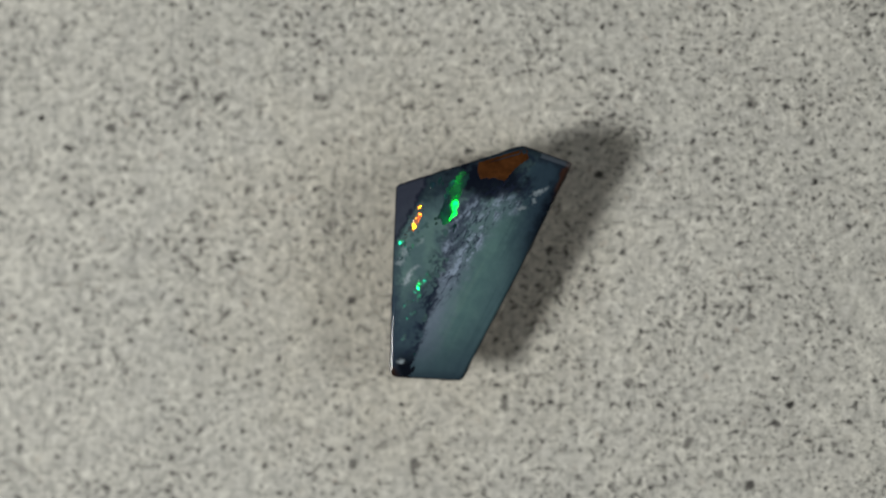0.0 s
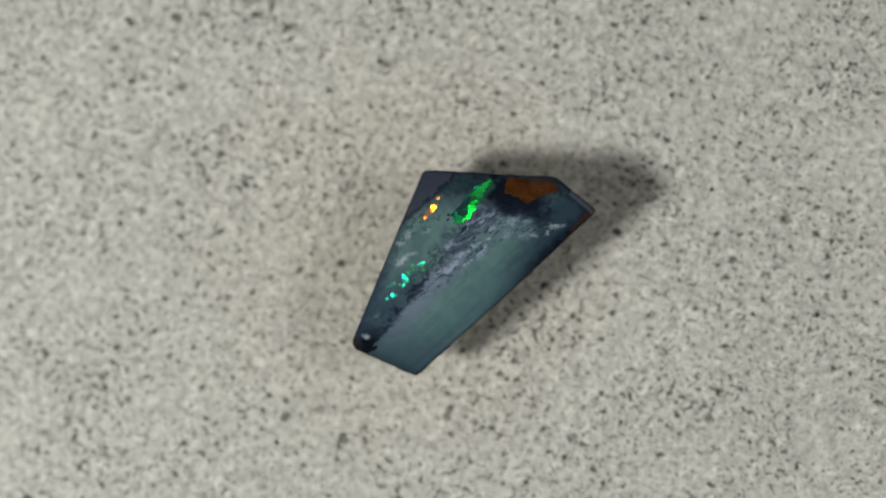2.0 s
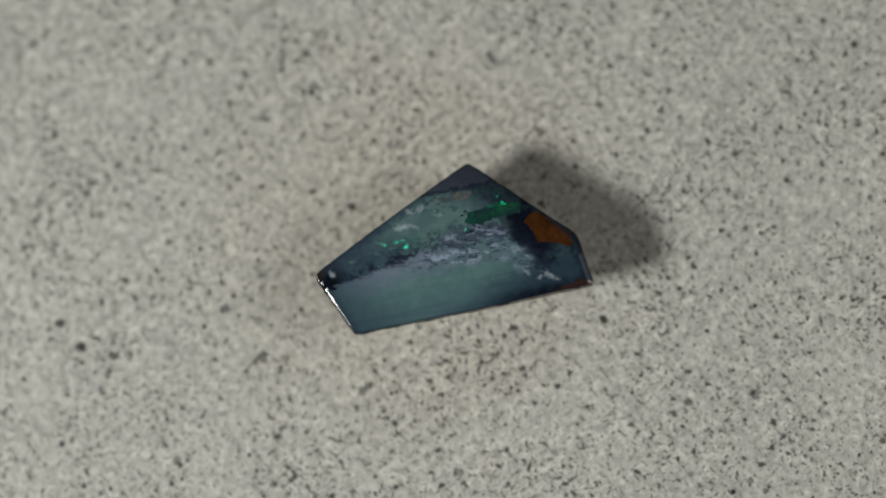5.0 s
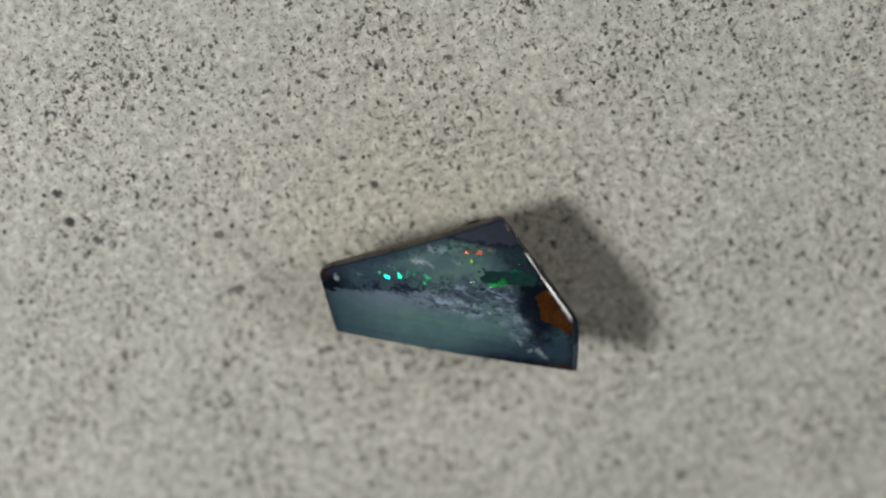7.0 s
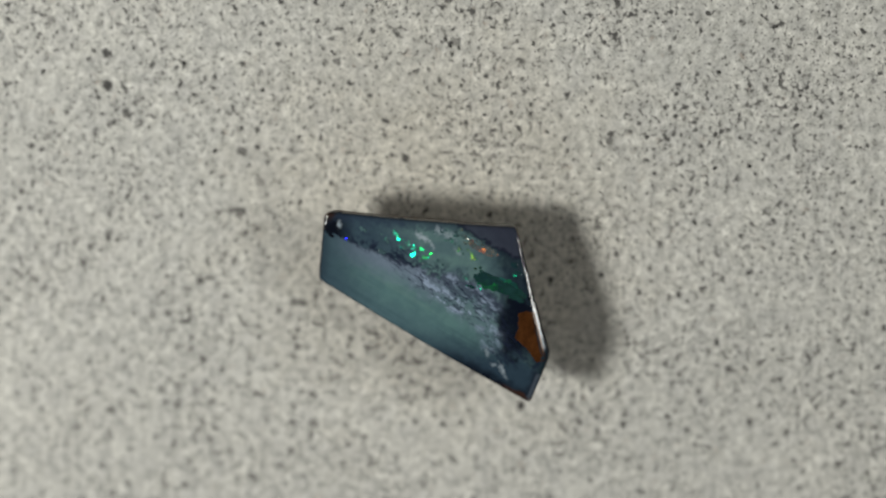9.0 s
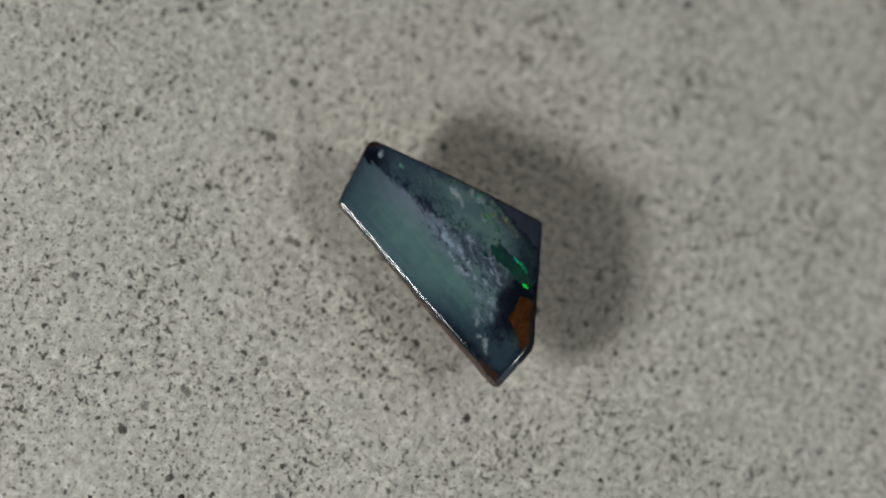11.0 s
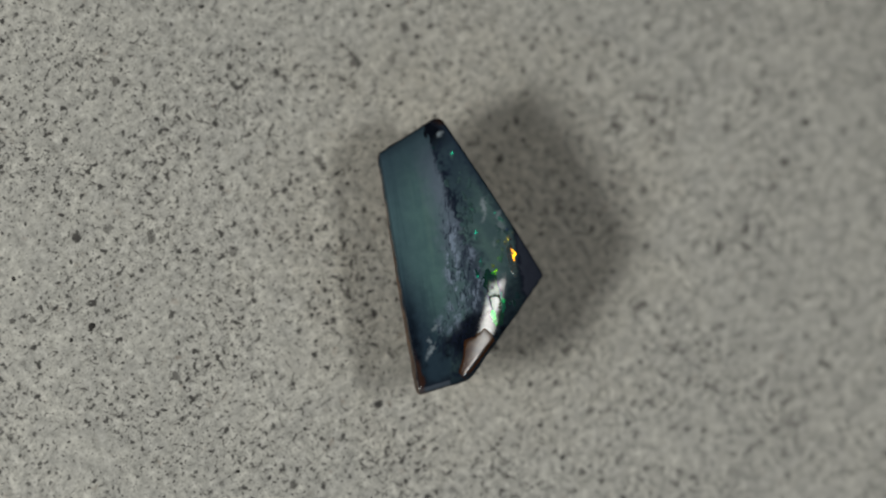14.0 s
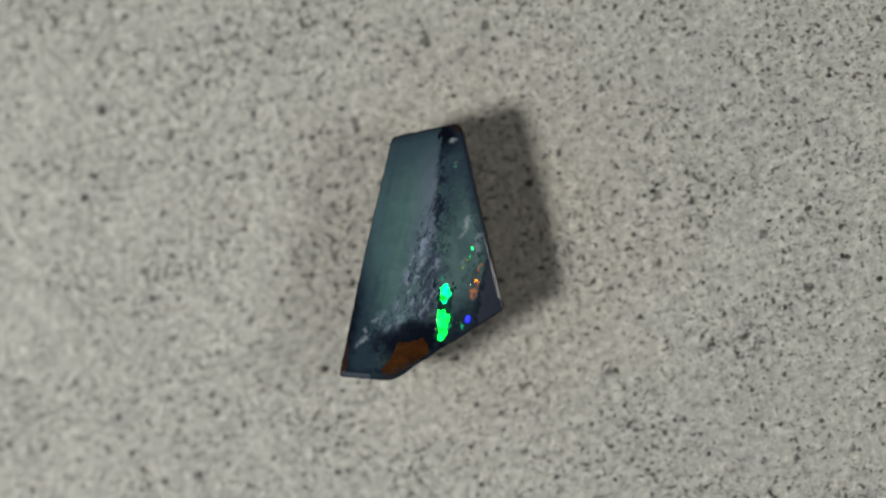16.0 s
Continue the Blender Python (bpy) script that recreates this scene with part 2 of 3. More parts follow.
# ---- the putty under the opal ----
def putty_lump():
    bm = bmesh.new()
    bmesh.ops.create_icosphere(bm, subdivisions=4, radius=1)
    for v in bm.verts:
        k = 1 + 0.10 * noise.noise(v.co * 1.6) + 0.03 * noise.noise(v.co * 5)
        q = v.co * k
        square = max(abs(q.x), abs(q.y), 0.001)
        q = Vector((q.x, q.y, 0)) * (0.75 + 0.25 * math.hypot(q.x, q.y) / square) + Vector((0, 0, q.z))
        z = min(max(2.3 + q.z * 3.2, 0.02), 5.1)
        v.co = (4.1 + q.x * 4.35, 4.1 + q.y * 3.9, z)
    bmesh.ops.scale(bm, vec=(MM, MM, MM), verts=bm.verts)
    return tagged(new("putty_lump", mesh_of("putty_lump", bm, PUTTY)), "lump of black putty holding the opal on the stone plate", "putty")


putty = putty_lump()

# ---- the opal ----
CORNERS = [(-1.45, 7.55), (10.75, 11.38), (15.45, 9.72), (10.25, -0.75), (4.82, -11.05), (-2.05, -10.68)]
ROUNDING = (0.45, 0.40, 0.45, 0.60, 0.45, 1.05)
BACK_Z = 4.7


def dome(x, y):
    """Height of the polished face, in millimetres: a low dome, long along its ridge."""
    du, dv = 0.85 * x - 0.52 * y, 0.52 * x + 0.85 * y
    end = math.log1p(math.exp(min((dv - 5.0) * 1.5, 30))) / 1.5
    twist = 0.4 * math.log1p(math.exp(min((du - 6.0) * 1.5, 30))) / 1.5 - math.log1p(math.exp(min((5.5 - du) * 1.5, 30))) / 1.5
    return 8.22 - 0.0225 * (du - 2.6) ** 2 - 0.0022 * (dv - 15.0) ** 2 + 0.015 * end * twist


def edge_distances(x, y):
    out = []
    for (ax, ay), (bx, by) in zip(CORNERS, CORNERS[1:] + CORNERS[:1]):
        length = math.hypot(bx - ax, by - ay)
        out.append(((by - ay) * (x - ax) - (bx - ax) * (y - ay)) / length)
    return out


def face_height(x, y):
    d = edge_distances(x, y)
    z = dome(x, y)
    for near, soft in ((max(min(d[1:]), 0.0), 0.32), (max(d[0], 0.0), 0.09)):
        if near < soft:
            z -= soft - math.sqrt(max(soft ** 2 - (soft - near) ** 2, 0))
    if d[1] < 0.55:     # and a glassy one across the blunt end
        z -= 0.42 * (0.55 - max(d[1], 0))
    wide = 0.42 + 0.02 * min(max(x + 1.2, 0), 12)
    if d[0] < wide:      # the ground chamfer along the brown edge
        w = wide - max(d[0], 0)
        z -= (0.03 + 0.025 * min(max(x + 1.2, 0), 12)) * w + 0.10 * w * w
    return z


def outline():
    """Points round the rim, its corners a little rounded and its edges a little uneven."""
    pts = []
    for k, (ax, ay) in enumerate(CORNERS):
        px, py = CORNERS[k - 1]
        nx, ny = CORNERS[(k + 1) % len(CORNERS)]
        a, p, q = Vector((ax, ay)), Vector((px, py)), Vector((nx, ny))
        into, out = (p - a).normalized(), (q - a).normalized()
        cut, far = ROUNDING[k], ROUNDING[(k + 1) % len(CORNERS)]
        for i in range(7):
            s = i / 6
            pts.append((a + into * cut) * (1 - s) ** 2 + a * 2 * s * (1 - s) + (a + out * cut) * s ** 2)
        length = (q - a).length
        steps = int(length / 0.14)
        for i in range(1, steps):
            s = cut + (length - cut - far) * i / steps
            w = 0.07 * noise.noise(Vector((ax + s * 0.5, ay, k))) + 0.03 * noise.noise(Vector((s * 3, k, 5)))
            w += 0.10 * max(noise.noise(Vector((s * 1.3, k, 9))) - 0.25, 0)
            pts.append(a + out * s + Vector((-out.y, out.x)) * w)
    return pts


RIM = outline()
HEART = Vector((5.4, 1.2))


def lerp(a, b, t):
    return tuple(x + (y - x) * t for x, y in zip(a, b))


def step(lo, hi, x):
    t = min(max((x - lo) / (hi - lo), 0), 1)
    return t * t * (3 - 2 * t)


def to_line(x, y, line):
    """Distance to a broken line, the side of it, and how far along it lies."""
    best = (1e9, 0, 0)
    for i, ((ax, ay), (bx, by)) in enumerate(zip(line, line[1:])):
        lx, ly = bx - ax, by - ay
        t = min(max(((x - ax) * lx + (y - ay) * ly) / (lx * lx + ly * ly), 0), 1)
        d = math.hypot(x - ax - t * lx, y - ay - t * ly)
        if d < best[0]:
            best = (d, lx * (y - ay) - ly * (x - ax), i + t)
    return best


CRACK = [(-0.2, -11.5), (0.4, -8.6), (1.3, -5.9), (2.4, -2.4), (3.4, -0.1), (3.8, 2.7), (5.0, 5.4), (6.8, 6.6), (9.5, 6.9), (12.5, 10.5)]
CLOUD = [(3.9, -1.2), (5.6, 1.4), (6.9, 3.7), (8.0, 5.2), (9.4, 5.9)]
CLOUD_TOP = [(3.8, 1.6), (4.7, 4.2), (6.3, 5.7)]
CRACK_ZONE = [(2.2, -2.6), (4.4, 0.6), (6.0, 4.2), (8.4, 6.0), (10.6, 7.0)]
A_LINE = [(-1.5, 2.2), (-0.5, 3.7), (0.6, 6.0), (1.8, 8.6)]
FLECKS = ((-0.2, -1.2, 0.95, 0.30, 1.1, 0.9), (0.5, -0.3, 0.5, 0.2, 0.6, 0.5), (12.2, 6.9, 0.65, 0.25, 0.4, 0.7), (11.8, 6.1, 0.4, 0.18, 1.5, 0.55), (12.9, 7.2, 0.35, 0.15, 0.9, 0.4),
          (-0.9, -9.2, 0.35, 0.25, 0.5, 0.9), (1.0, 2.2, 0.6, 0.2, 0.9, 0.3), (-0.5, 1.2, 0.9, 0.4, 1.2, 0.5), (-0.9, 0.2, 0.5, 0.3, 0.3, 0.55), (10.6, 5.4, 0.5, 0.2, 0.2, 0.5))


def fbm(x, y, seed, octaves=3):
    total, size = 0.0, 1.0
    for i in range(octaves):
        total += size * noise.noise(Vector((x * 2 ** i, y * 2 ** i, seed + 7 * i)))
        size *= 0.55
    return total


def band_colour(x, y):
    """The opal's own colours: teal clouded opal, lavender haze along the seam, navy potch at the ends."""
    n1, n2, n3 = fbm(x * 0.45, y * 0.45, 3), fbm(x * 1.3, y * 1.3, 8), fbm(x * 3.6, y * 3.6, 1, 2)
    wx, wy = x + 0.38 * n2, y + 0.38 * fbm(x * 1.3, y * 1.3, 40)
    d, side, along = to_line(wx, wy, CRACK)
    edge = edge_distances(x, y)
    long_side, short_end, back_side = min(edge[2], edge[3]), edge[4], edge[5]
    if side < 0:      # the broad clouded side
        c = lerp((0.105, 0.200, 0.198), (0.088, 0.168, 0.178), step(-0.6, 0.6, n1))
        c = lerp(c, (0.070, 0.125, 0.150), (1 - step(0.2, 3.2, long_side)) * 0.8)
        layer = fbm(long_side * 1.7, y * 0.10, 17, 3)
        c = lerp(c, (0.058, 0.112, 0.128), step(0.05, 0.5, layer) * (1 - step(1.5, 4.0, long_side)) * 0.6)
        c = lerp(c, (0.130, 0.222, 0.212), step(0.05, 0.6, -layer) * step(0.8, 2.5, long_side) * 0.35)
        c = lerp(c, (0.160, 0.205, 0.275), 0.9 * (1 - step(0.4, 3.0, d)) * (1 - step(-1.0, 4.0, y)) * step(-11.5, -7.5, y))
        c = lerp(c, (0.040, 0.070, 0.095), step(-4.5, -10.5, y) * 0.8)
        c = lerp(c, (0.022, 0.036, 0.052), (1 - step(0.0, 1.2, short_end)) * 0.7)
        c = lerp(c, (0.022, 0.040, 0.064), step(7.8, 12.2, x + 0.5 * n2) * 0.92)
        c = lerp(c, (0.005, 0.008, 0.015), (1 - step(0.15, 1.25, long_side + 0.4 * n2)) * step(-1, 5, y) * 0.93)
        c = lerp(c, (0.010, 0.014, 0.024), (1 - step(0.5, 1.3, edge[1] + 0.3 * n2)) * 0.8)
        c = lerp(c, (0.095, 0.12, 0.155), (1 - step(0.45, 0.6, edge[1] + 0.05 * n2)) * 0.8)
    else:
        c = lerp((0.118, 0.205, 0.202), (0.088, 0.152, 0.168), step(-0.4, 0.5, n1))
        c = lerp(c, (0.034, 0.058, 0.088), step(0.5, -6.5, y + n2) * 0.85)
        c = lerp(c, (0.022, 0.034, 0.060), step(-0.25, 0.45, n2) * (1 - step(0.2, 1.9, d)) * 0.85)
        c = lerp(c, (0.004, 0.005, 0.009), step(-7.4, -9.6, y + 0.5 * n2) * 0.95)
        c = lerp(c, (0.030, 0.046, 0.075), (1 - step(0.1, 1.3, back_side + 0.6 * n2)) * 0.75)
        c = lerp(c, (0.008, 0.014, 0.030), step(3.8, 6.6, y - 0.31 * x + 0.6 * n2) * 0.85)
    dd, dside, _ = to_line(wx, wy, A_LINE)
    if dside > 0:
        c = lerp(c, (0.045, 0.052, 0.078), 0.9)
    c = lerp(c, (0.010, 0.012, 0.028), (1 - step(0.03, 0.34, dd)) * 0.75 * step(-0.4, 0.2, n2 + 0.25))
    # the dark, broken seam
    seam = (1 - step(0.05, 0.62 + 0.5 * n1, d + 0.12 * n3)) * step(0.3, 1.4, along) * (1 - step(7.5, 8.5, along))
    c = lerp(c, (0.012, 0.018, 0.036), 0.9 * seam * step(-0.45, 0.15, n2 + 0.1))
    # navy potch round the brown spot
    pot = math.hypot((x - 7.7 + 0.3 * (y - 8)) / 3.7, (y - 8.1) / 2.05)
    c = lerp(c, (0.005, 0.007, 0.015), (1 - step(0.60, 1.2, pot + 0.38 * n2)) * 0.95)
    # white cloud in torn strands over a dark hollow
    d, _, _ = to_line(wx, wy, CLOUD_TOP)
    c = lerp(c, (0.026, 0.038, 0.066), (1 - step(0.2, 1.3, d + 0.5 * n2)) * 0.8)
    along, across = 0.61 * x + 0.79 * y, 0.79 * x - 0.61 * y
    strand = fbm(along * 0.75 + 0.5 * n2, across * 1.35 + 0.4 * n1, 12, 4)
    crumb = fbm(along * 2.1, across * 2.6, 23, 3)
    for line, width, strength in ((CLOUD, 1.45, 1.0), (CLOUD_TOP, 1.25, 0.75)):
        d, _, _ = to_line(wx, wy, line)
        c = lerp(c, (0.12, 0.155, 0.21), (1 - step(0.2, width * 1.2, d)) * 0.35)
        c = lerp(c, (0.29, 0.37, 0.49), (1 - step(0.05, width, d)) * step(-0.10, 0.55, strand + 0.45 * crumb) * strength)
    # fine dark cracks through the cloud and the seam
    d, _, _ = to_line(wx, wy, CRACK_ZONE)
    vein = abs(fbm(along * 0.55 + 0.3 * n2, across * 1.5, 31, 3))
    c = lerp(c, (0.014, 0.020, 0.042), (1 - step(0.02, 0.13, vein)) * (1 - step(0.9, 2.0, d)) * 0.85)
    for (sx, sy, rx, ry, a, k) in FLECKS:
        ca, sa = math.cos(a), math.sin(a)
        px, py = (x - sx) * ca + (y - sy) * sa, -(x - sx) * sa + (y - sy) * ca
        c = lerp(c, (0.36, 0.43, 0.48), k * (1 - step(0.25, 1.25, math.hypot(px / rx, py / ry) + 0.7 * n3)))
    # host rock showing through at two corners
    c = lerp(c, (0.075, 0.030, 0.011), (1 - step(0.35, 0.65, edge[2] + 0.25 * n2)) * step(13.3, 14.3, x + 0.4 * n2) * 0.5)
    c = lerp(c, (0.034, 0.016, 0.008), (1 - step(0.45, 1.0, math.hypot(x + 1.95, y + 10.5) + 0.3 * n2)) * 0.85)
    c = lerp((0, 0, 0), c, 0.9)
    return lerp((0.006, 0.008, 0.013), c, 0.35 + 0.65 * step(0.0, 0.24, min(edge)))


def opal_face(parent):
    bm = bmesh.new()
    n, m = len(RIM), 100
    rings = []
    radii = [1 - (1 - i / m) ** 1.0 for i in range(1, m)] + [0.990, 0.993, 0.996, 0.998, 1.0]
    centre = bm.verts.new((HEART.x, HEART.y, face_height(HEART.x, HEART.y)))
    for r in sorted(radii):
        ring = []
        for q in RIM:
            x, y = HEART.x + (q.x - HEART.x) * r, HEART.y + (q.y - HEART.y) * r
            ring.append(bm.verts.new((x, y, face_height(x, y))))
        rings.append(ring)
    rings.append([bm.verts.new((v.co.x, v.co.y, v.co.z - 0.55 - 0.2 * noise.noise(Vector((v.co.x * 0.7, v.co.y * 0.7, 4))))) for v in rings[-1]])
    for i in range(n):
        bm.faces.new((centre, rings[0][i], rings[0][(i + 1) % n]))
    for a, c in zip(rings, rings[1:]):
        for i in range(n):
            j = (i + 1) % n
            bm.faces.new((a[i], c[i], c[j], a[j]))
    layer = bm.verts.layers.float_color.new("bands")
    for v in bm.verts:
        v[layer] = (*band_colour(v.co.x, v.co.y), 1)
    bmesh.ops.scale(bm, vec=(MM, MM, MM), verts=bm.verts)
    return part("opal_face", bm, OPAL, parent, "polished teal and navy opal with white cloud")


def ironstone_back(parent):
    """The brown host rock under the opal, its sides ground flat and slightly drawn in."""
    bm = bmesh.new()
    n = len(RIM)
    rings = []
    for level in range(9):
        s = level / 8
        ring = []
        for q in RIM:
            top = face_height(q.x, q.y) - 0.35
            z = top + (BACK_Z - top) * s
            k = 1 + 0.008 * noise.noise(Vector((q.x * 0.9, q.y * 0.9, z * 1.5))) - 0.05 * s * s + (0.004 if 0 < level else 0)
            ring.append(bm.verts.new((HEART.x + (q.x - HEART.x) * k, HEART.y + (q.y - HEART.y) * k, z)))
        rings.append(ring)
    for a, c in zip(rings, rings[1:]):
        for i in range(n):
            j = (i + 1) % n
            bm.faces.new((a[i], c[i], c[j], a[j]))
    bm.faces.new(rings[-1])
    bmesh.ops.scale(bm, vec=(MM, MM, MM), verts=bm.verts)
    return part("ironstone_back", bm, IRON, parent, "rough brown ironstone backing")


def patch(name, points, mat, parent, label, lift=0.018, jag=0.12, seed=0):
    """A thin plate of another mineral, let into the polished face and following its dome."""
    bm = bmesh.new()
    pts = []
    for k, (ax, ay) in enumerate(points):
        bx, by = points[(k + 1) % len(points)]
        steps = max(int(math.hypot(bx - ax, by - ay) / 0.10), 2)
        for i in range(steps):
            s = i / steps
            x, y = ax + (bx - ax) * s, ay + (by - ay) * s
            w = Vector((x * 3, y * 3, seed))
            pts.append((x + jag * noise.noise(w), y + jag * noise.noise(w + Vector((9, 4, 2)))))
    inside = [(x, y) for x, y in pts]
    cx, cy = sum(p[0] for p in inside) / len(inside), sum(p[1] for p in inside) / len(inside)
    rings = []
    for r in (0.25, 0.5, 0.75, 0.93, 1.0):
        up = lift if r < 1 else -0.012
        rings.append([bm.verts.new((cx + (x - cx) * r, cy + (y - cy) * r, face_height(cx + (x - cx) * r, cy + (y - cy) * r) + up)) for x, y in inside])
    mid = bm.verts.new((cx, cy, face_height(cx, cy) + lift))
    n = len(inside)
    for i in range(n):
        bm.faces.new((mid, rings[0][i], rings[0][(i + 1) % n]))
    for a, c in zip(rings, rings[1:]):
        for i in range(n):
            j = (i + 1) % n
            bm.faces.new((a[i], c[i], c[j], a[j]))
    bmesh.ops.scale(bm, vec=(MM, MM, MM), verts=bm.verts)
    return part(name, bm, mat, parent, label)


opal = tagged(new("opal"), "five-sided polished boulder opal, teal and navy, on black putty", "gemstone")
opal_face(opal)
ironstone_back(opal)
patch("ironstone_spot", [(11.2, 11.2), (8.8, 10.5), (6.45, 9.75), (6.3, 8.9), (6.6, 8.15), (8.0, 8.25), (9.0, 7.9), (10.1, 9.2), (11.4, 10.2)], IRON_POLISHED, opal, "polished brown ironstone spot", 0.010, 0.10, 1)

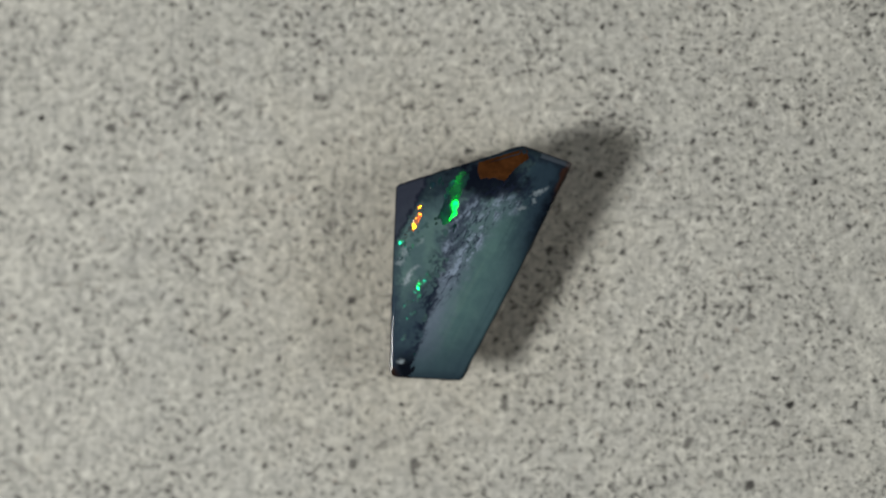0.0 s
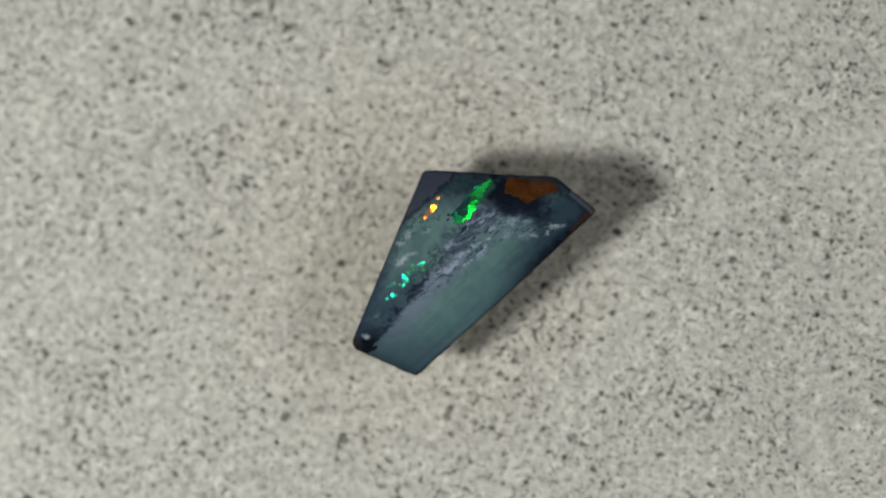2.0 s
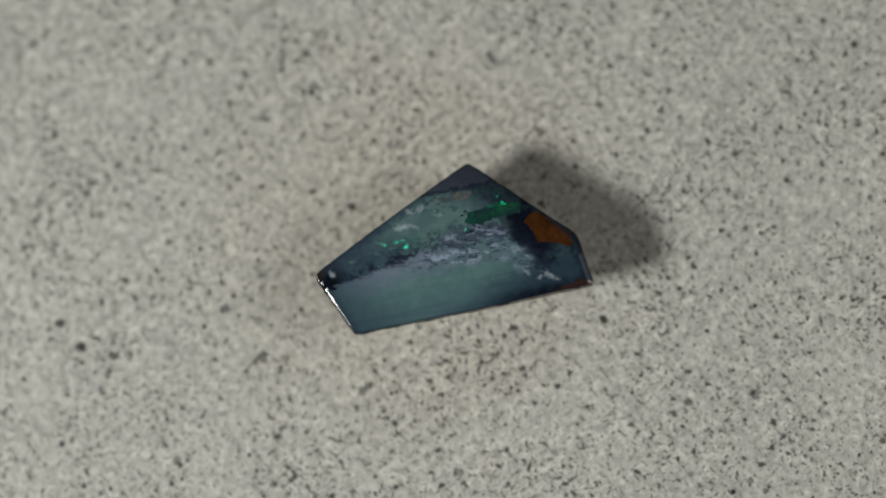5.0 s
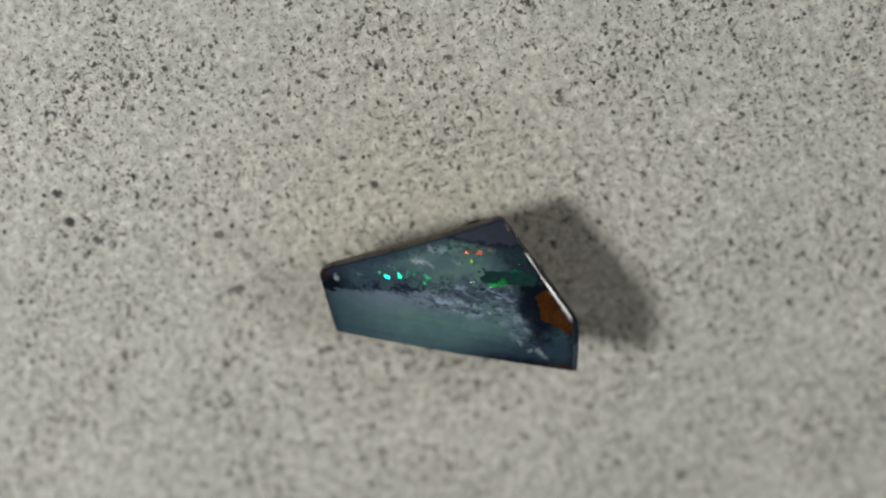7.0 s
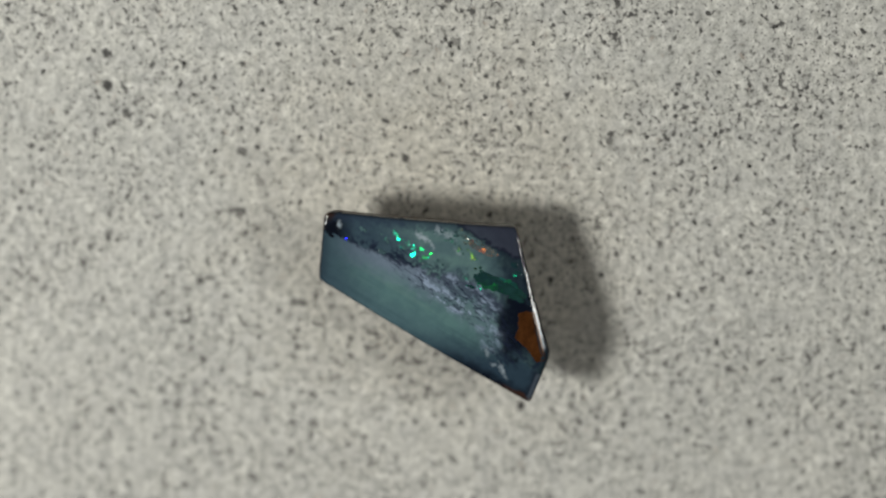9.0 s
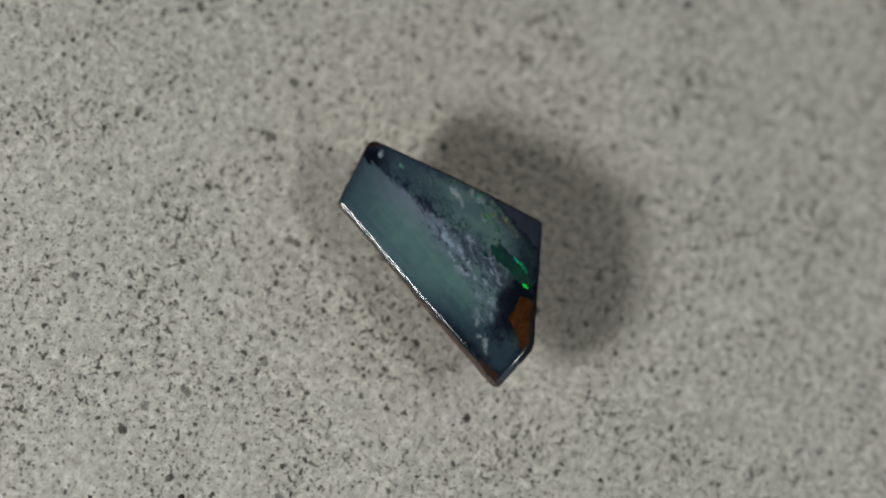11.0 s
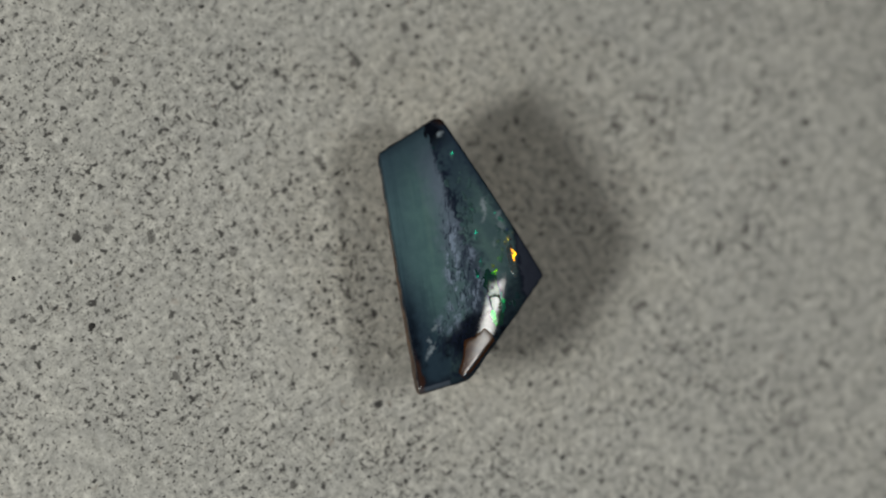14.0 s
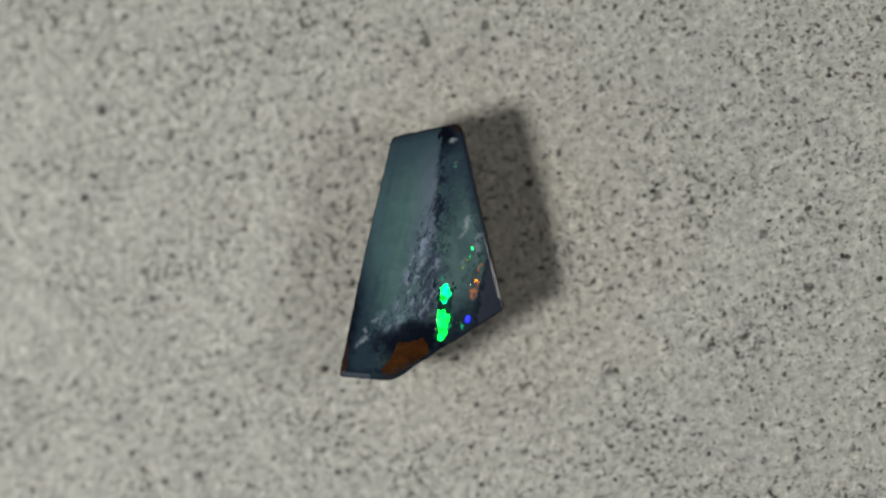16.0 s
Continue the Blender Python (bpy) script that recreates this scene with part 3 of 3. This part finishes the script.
GREEN_A, GREEN_B = (0.0, 0.34, 0.006), (0.0, 0.28, 0.014)
ORANGE_A, ORANGE_B = (0.55, 0.05, 0.0), (0.55, 0.16, 0.0)
YELLOW_A, YELLOW_B = (0.45, 0.24, 0.0), (0.3, 0.32, 0.0)
CYAN_A, CYAN_B = (0.0, 0.17, 0.066), (0.0, 0.13, 0.085)
BLUE_A, BLUE_B = (0.0015, 0.0005, 0.11), (0.001, 0.002, 0.10)
NAVY_BODY, TEAL_BODY = (0.012, 0.035, 0.040), (0.055, 0.10, 0.11)
FLASHES = (
    # name, label, colours, body, x, y, half length, half width, turn, lean x, lean y, spread, gloss
    ("green_glow", "dim green glow", (0.0, 0.20, 0.03), CYAN_B, NAVY_BODY, 4.0, 6.6, 2.1, 0.55, 1.32, 0.0, 0.0, 0.50, 0.42),
    ("green_flash", "bright green flash", GREEN_A, GREEN_B, NAVY_BODY, 4.10, 5.7, 1.75, 0.50, 1.28, -0.28, -0.14, 0.08, 0.22),
    ("green_flash", "bright green flash", GREEN_A, GREEN_B, NAVY_BODY, 4.50, 7.5, 1.60, 0.66, 1.25, 0.27, 0.01, 0.08, 0.22),
    ("green_flash", "bright green flash", GREEN_A, GREEN_B, NAVY_BODY, 3.40, 5.6, 1.20, 0.42, 1.2, 0.03, -0.03, 0.08, 0.15),
    ("green_flash", "bright green flash", GREEN_A, GREEN_B, NAVY_BODY, 5.30, 8.0, 0.80, 0.18, 1.25, -0.04, 0.13, 0.10, 0.20),
    ("green_flash", "bright green flash", GREEN_A, CYAN_A, NAVY_BODY, 3.50, 4.7, 1.10, 0.50, 1.2, 0.26, 0.0, 0.10, 0.22),
    ("orange_flash", "orange and red flash", ORANGE_A, ORANGE_B, TEAL_BODY, 0.75, 4.85, 1.20, 0.40, 1.15, 0.12, -0.15, 0.15, 0.20),
    ("orange_flash", "orange and red flash", ORANGE_A, ORANGE_B, TEAL_BODY, 0.05, 3.5, 0.50, 0.22, 1.10, 0.05, -0.05, 0.14, 0.19),
    ("orange_flash", "orange and red flash", ORANGE_B, YELLOW_A, TEAL_BODY, 0.15, 4.3, 0.55, 0.14, 1.15, -0.03, 0.13, 0.08, 0.18),
    ("yellow_flash", "yellow flash", YELLOW_A, ORANGE_A, TEAL_BODY, 0.60, 4.1, 0.85, 0.26, 1.10, -0.29, -0.17, 0.12, 0.20),
    ("yellow_flash", "yellow flash", YELLOW_A, GREEN_A, TEAL_BODY, -0.45, 2.6, 0.26, 0.17, 0.4, -0.14, 0.24, 0.16, 0.17),
    ("cyan_flash", "small blue-green flash", CYAN_A, CYAN_B, TEAL_BODY, 1.45, -1.25, 0.52, 0.24, 0.9, -0.24, -0.22, 0.18, 0.17),
    ("cyan_flash", "small blue-green flash", CYAN_A, CYAN_B, TEAL_BODY, 0.85, -2.9, 0.30, 0.20, 0.6, -0.18, -0.25, 0.18, 0.17),
    ("cyan_flash", "small blue-green flash", CYAN_A, CYAN_B, TEAL_BODY, 3.45, 3.15, 0.28, 0.20, 0.4, 0.0, 0.0, 0.45, 0.25),
    ("cyan_flash", "small blue-green flash", CYAN_A, CYAN_B, TEAL_BODY, -0.5, 2.0, 0.30, 0.14, 1.9, -0.28, -0.10, 0.20, 0.16),
    ("cyan_flash", "small blue-green flash", CYAN_A, GREEN_A, TEAL_BODY, 1.75, -0.9, 0.36, 0.15, 1.9, -0.08, -0.30, 0.20, 0.18),
    ("cyan_flash", "small blue-green flash", CYAN_A, CYAN_B, TEAL_BODY, 0.35, -2.5, 0.20, 0.14, 0.2, -0.12, -0.33, 0.16, 0.18),
    ("cyan_flash", "small blue-green flash", CYAN_A, GREEN_A, TEAL_BODY, 0.9, -1.7, 0.18, 0.12, 0.7, -0.20, -0.10, 0.20, 0.18),
    ("cyan_flash", "small blue-green flash", CYAN_A, CYAN_B, TEAL_BODY, -0.1, -3.6, 0.14, 0.12, 0.2, -0.10, -0.30, 0.20, 0.18),
    ("cyan_flash", "small blue-green flash", CYAN_A, CYAN_B, TEAL_BODY, 0.2, -4.7, 0.17, 0.13, 0.2, -0.30, -0.28, 0.10, 0.16),
    ("cyan_flash", "small blue-green flash", CYAN_A, CYAN_B, TEAL_BODY, 2.5, -0.6, 0.24, 0.14, 1.0, 0.12, -0.16, 0.10, 0.16),
    ("cyan_flash", "small blue-green flash", CYAN_A, CYAN_B, NAVY_BODY, 2.8, 8.0, 0.38, 0.18, 1.2, 0.12, -0.16, 0.14, 0.18),
    ("cyan_flash", "small blue-green flash", CYAN_A, GREEN_A, TEAL_BODY, 0.1, 1.6, 0.16, 0.12, 0.3, 0.20, -0.06, 0.20, 0.18),
    ("cyan_flash", "small blue-green flash", CYAN_A, CYAN_B, TEAL_BODY, -0.8, 0.5, 0.15, 0.11, 0.8, 0.10, 0.02, 0.25, 0.18),
    ("cyan_flash", "small blue-green flash", CYAN_B, CYAN_A, TEAL_BODY, -0.6, -7.0, 0.14, 0.11, 0.8, 0.0, 0.14, 0.20, 0.18),
    ("orange_flash", "small orange fleck", ORANGE_A, YELLOW_A, TEAL_BODY, -0.35, 2.9, 0.18, 0.13, 0.4, 0.02, -0.08, 0.15, 0.18),
    ("yellow_flash", "yellow fleck", YELLOW_B, GREEN_A, TEAL_BODY, 0.55, 2.35, 0.18, 0.13, 0.2, 0.06, 0.05, 0.30, 0.20),
    ("yellow_flash", "yellow-green fleck", YELLOW_B, GREEN_A, NAVY_BODY, 2.75, 4.55, 0.26, 0.15, 1.1, -0.13, 0.18, 0.08, 0.17),
    ("yellow_flash", "yellow-green fleck", YELLOW_B, GREEN_A, TEAL_BODY, 1.15, 3.55, 0.26, 0.17, 0.5, -0.16, 0.31, 0.08, 0.17),
    ("cyan_flash", "small blue-green flash", CYAN_A, CYAN_B, NAVY_BODY, 4.25, 3.7, 0.36, 0.16, 1.1, -0.17, 0.32, 0.10, 0.18),
    ("cyan_flash", "small blue-green flash", CYAN_A, CYAN_B, TEAL_BODY, 1.9, 0.3, 0.17, 0.12, 0.3, -0.14, 0.20, 0.16, 0.17),
    ("blue_flash", "small violet-blue flash", BLUE_A, BLUE_B, TEAL_BODY, -0.85, 1.9, 0.20, 0.14, 0.9, 0.02, 0.08, 0.12, 0.16),
    ("blue_flash", "small violet-blue flash", BLUE_A, BLUE_B, NAVY_BODY, 0.45, -8.5, 0.16, 0.13, 0.4, -0.12, -0.33, 0.10, 0.16),
    ("blue_flash", "small violet-blue flash", BLUE_A, BLUE_B, NAVY_BODY, 2.1, 7.6, 0.42, 0.20, 1.0, 0.29, 0.01, 0.08, 0.15),
    ("blue_flash", "small violet-blue flash", BLUE_A, BLUE_B, TEAL_BODY, 1.4, -5.1, 0.42, 0.18, 1.2, 0.13, -0.16, 0.06, 0.13),
    ("blue_flash", "small violet-blue flash", BLUE_A, BLUE_B, TEAL_BODY, 2.3, -1.0, 0.24, 0.18, 0.2, 0.02, 0.0, 0.06, 0.13),
    ("blue_flash", "small violet-blue flash", BLUE_A, BLUE_B, TEAL_BODY, 3.6, 0.5, 0.26, 0.14, 1.0, 0.50, -0.29, 0.08, 0.13))


def blob(x, y, rx, ry, turn, seed):
    """An uneven, drawn-out spot."""
    out = []
    for i in range(12):
        a = 6.2831853 * i / 12
        k = 1 + 0.45 * noise.noise(Vector((math.cos(a) * 1.4, math.sin(a) * 1.4, seed)))
        px, py = k * rx * math.cos(a), k * ry * math.sin(a)
        out.append((x + px * math.cos(turn) - py * math.sin(turn), y + px * math.sin(turn) + py * math.cos(turn)))
    return out


def flashes():
    rng = random.Random(11)
    for k, (name, label, ca, cb, body, x, y, rx, ry, turn, lx, ly, spread, gloss) in enumerate(FLASHES):
        mat = lamella(name, ca, cb, (lx, ly), spread, 1.9 if rx > 0.5 else 2.8, gloss, body)
        lift = 0.010 + 0.004 * (name != "green_glow") + 0.0004 * k
        patch(name, blob(x, y, rx, ry, turn, k * 3.7), mat, opal, label, lift, 0.20 if rx > 0.4 else 0.10, k * 7.3)
        # crumbs of the same colour, strung out beside it
        for i in range(4 if name == "cyan_flash" else 3 if name in ("orange_flash", "yellow_flash") else 0):
            reach, off, size = rng.uniform(-1.0, 1.0) * (rx + 0.5), rng.uniform(-1.0, 1.0) * (ry + 0.12), rng.uniform(0.05, 0.15)
            a = turn if name != "cyan_flash" else turn + 0.6
            px, py = x + reach * math.cos(a) - off * math.sin(a), y + reach * math.sin(a) + off * math.cos(a)
            if min(edge_distances(px, py)) > 0.5:
                patch(name, blob(px, py, size * rng.uniform(1.0, 2.0), size, a, k + i * 5.1), mat, opal, label, lift + 0.0002 * (i + 1), 0.08, k + i)


flashes()


# ---- the movement: the plate turns steadily and rocks on an axis of its own ----
def plate_pose(t):
    beat = 4.08321 * t + 2.183195
    rock = (0.104745 + 0.34669 * math.cos(beat) - 0.022687 * math.cos(2 * beat) + 0.001664 * math.sin(2 * beat)
            + 0.021883 * math.cos(3 * beat) + 0.002386 * math.sin(3 * beat))
    nod = 0.015897 * math.cos(beat) - 0.001449 * math.sin(beat) - 0.003342 * math.cos(2 * beat) + 0.004102 * math.sin(2 * beat)
    level = Matrix.Rotation(0.012606, 4, Vector((0.97604, 0.21767, 0)))
    turn = Matrix.Rotation(-0.180029 * t + 0.003426 * math.cos(beat) - 0.001076 * math.sin(beat), 4, "Z")
    hinge = 1.312328
    lean = (Matrix.Rotation(rock, 4, Vector((math.cos(hinge), math.sin(hinge), 0)))
            @ Matrix.Rotation(nod, 4, Vector((-math.sin(hinge), math.cos(hinge), 0))))
    return Matrix.Translation((0.000586, -0.000449, 0)) @ level @ turn @ lean @ Matrix.Translation((-0.003176, -0.001006, 0.000834))


def motions():
    rows = [(i / 10, plate_pose(i / 10)) for i in range(161)]
    for thing in (plate, putty, opal):
        walk(thing, rows)


motions()
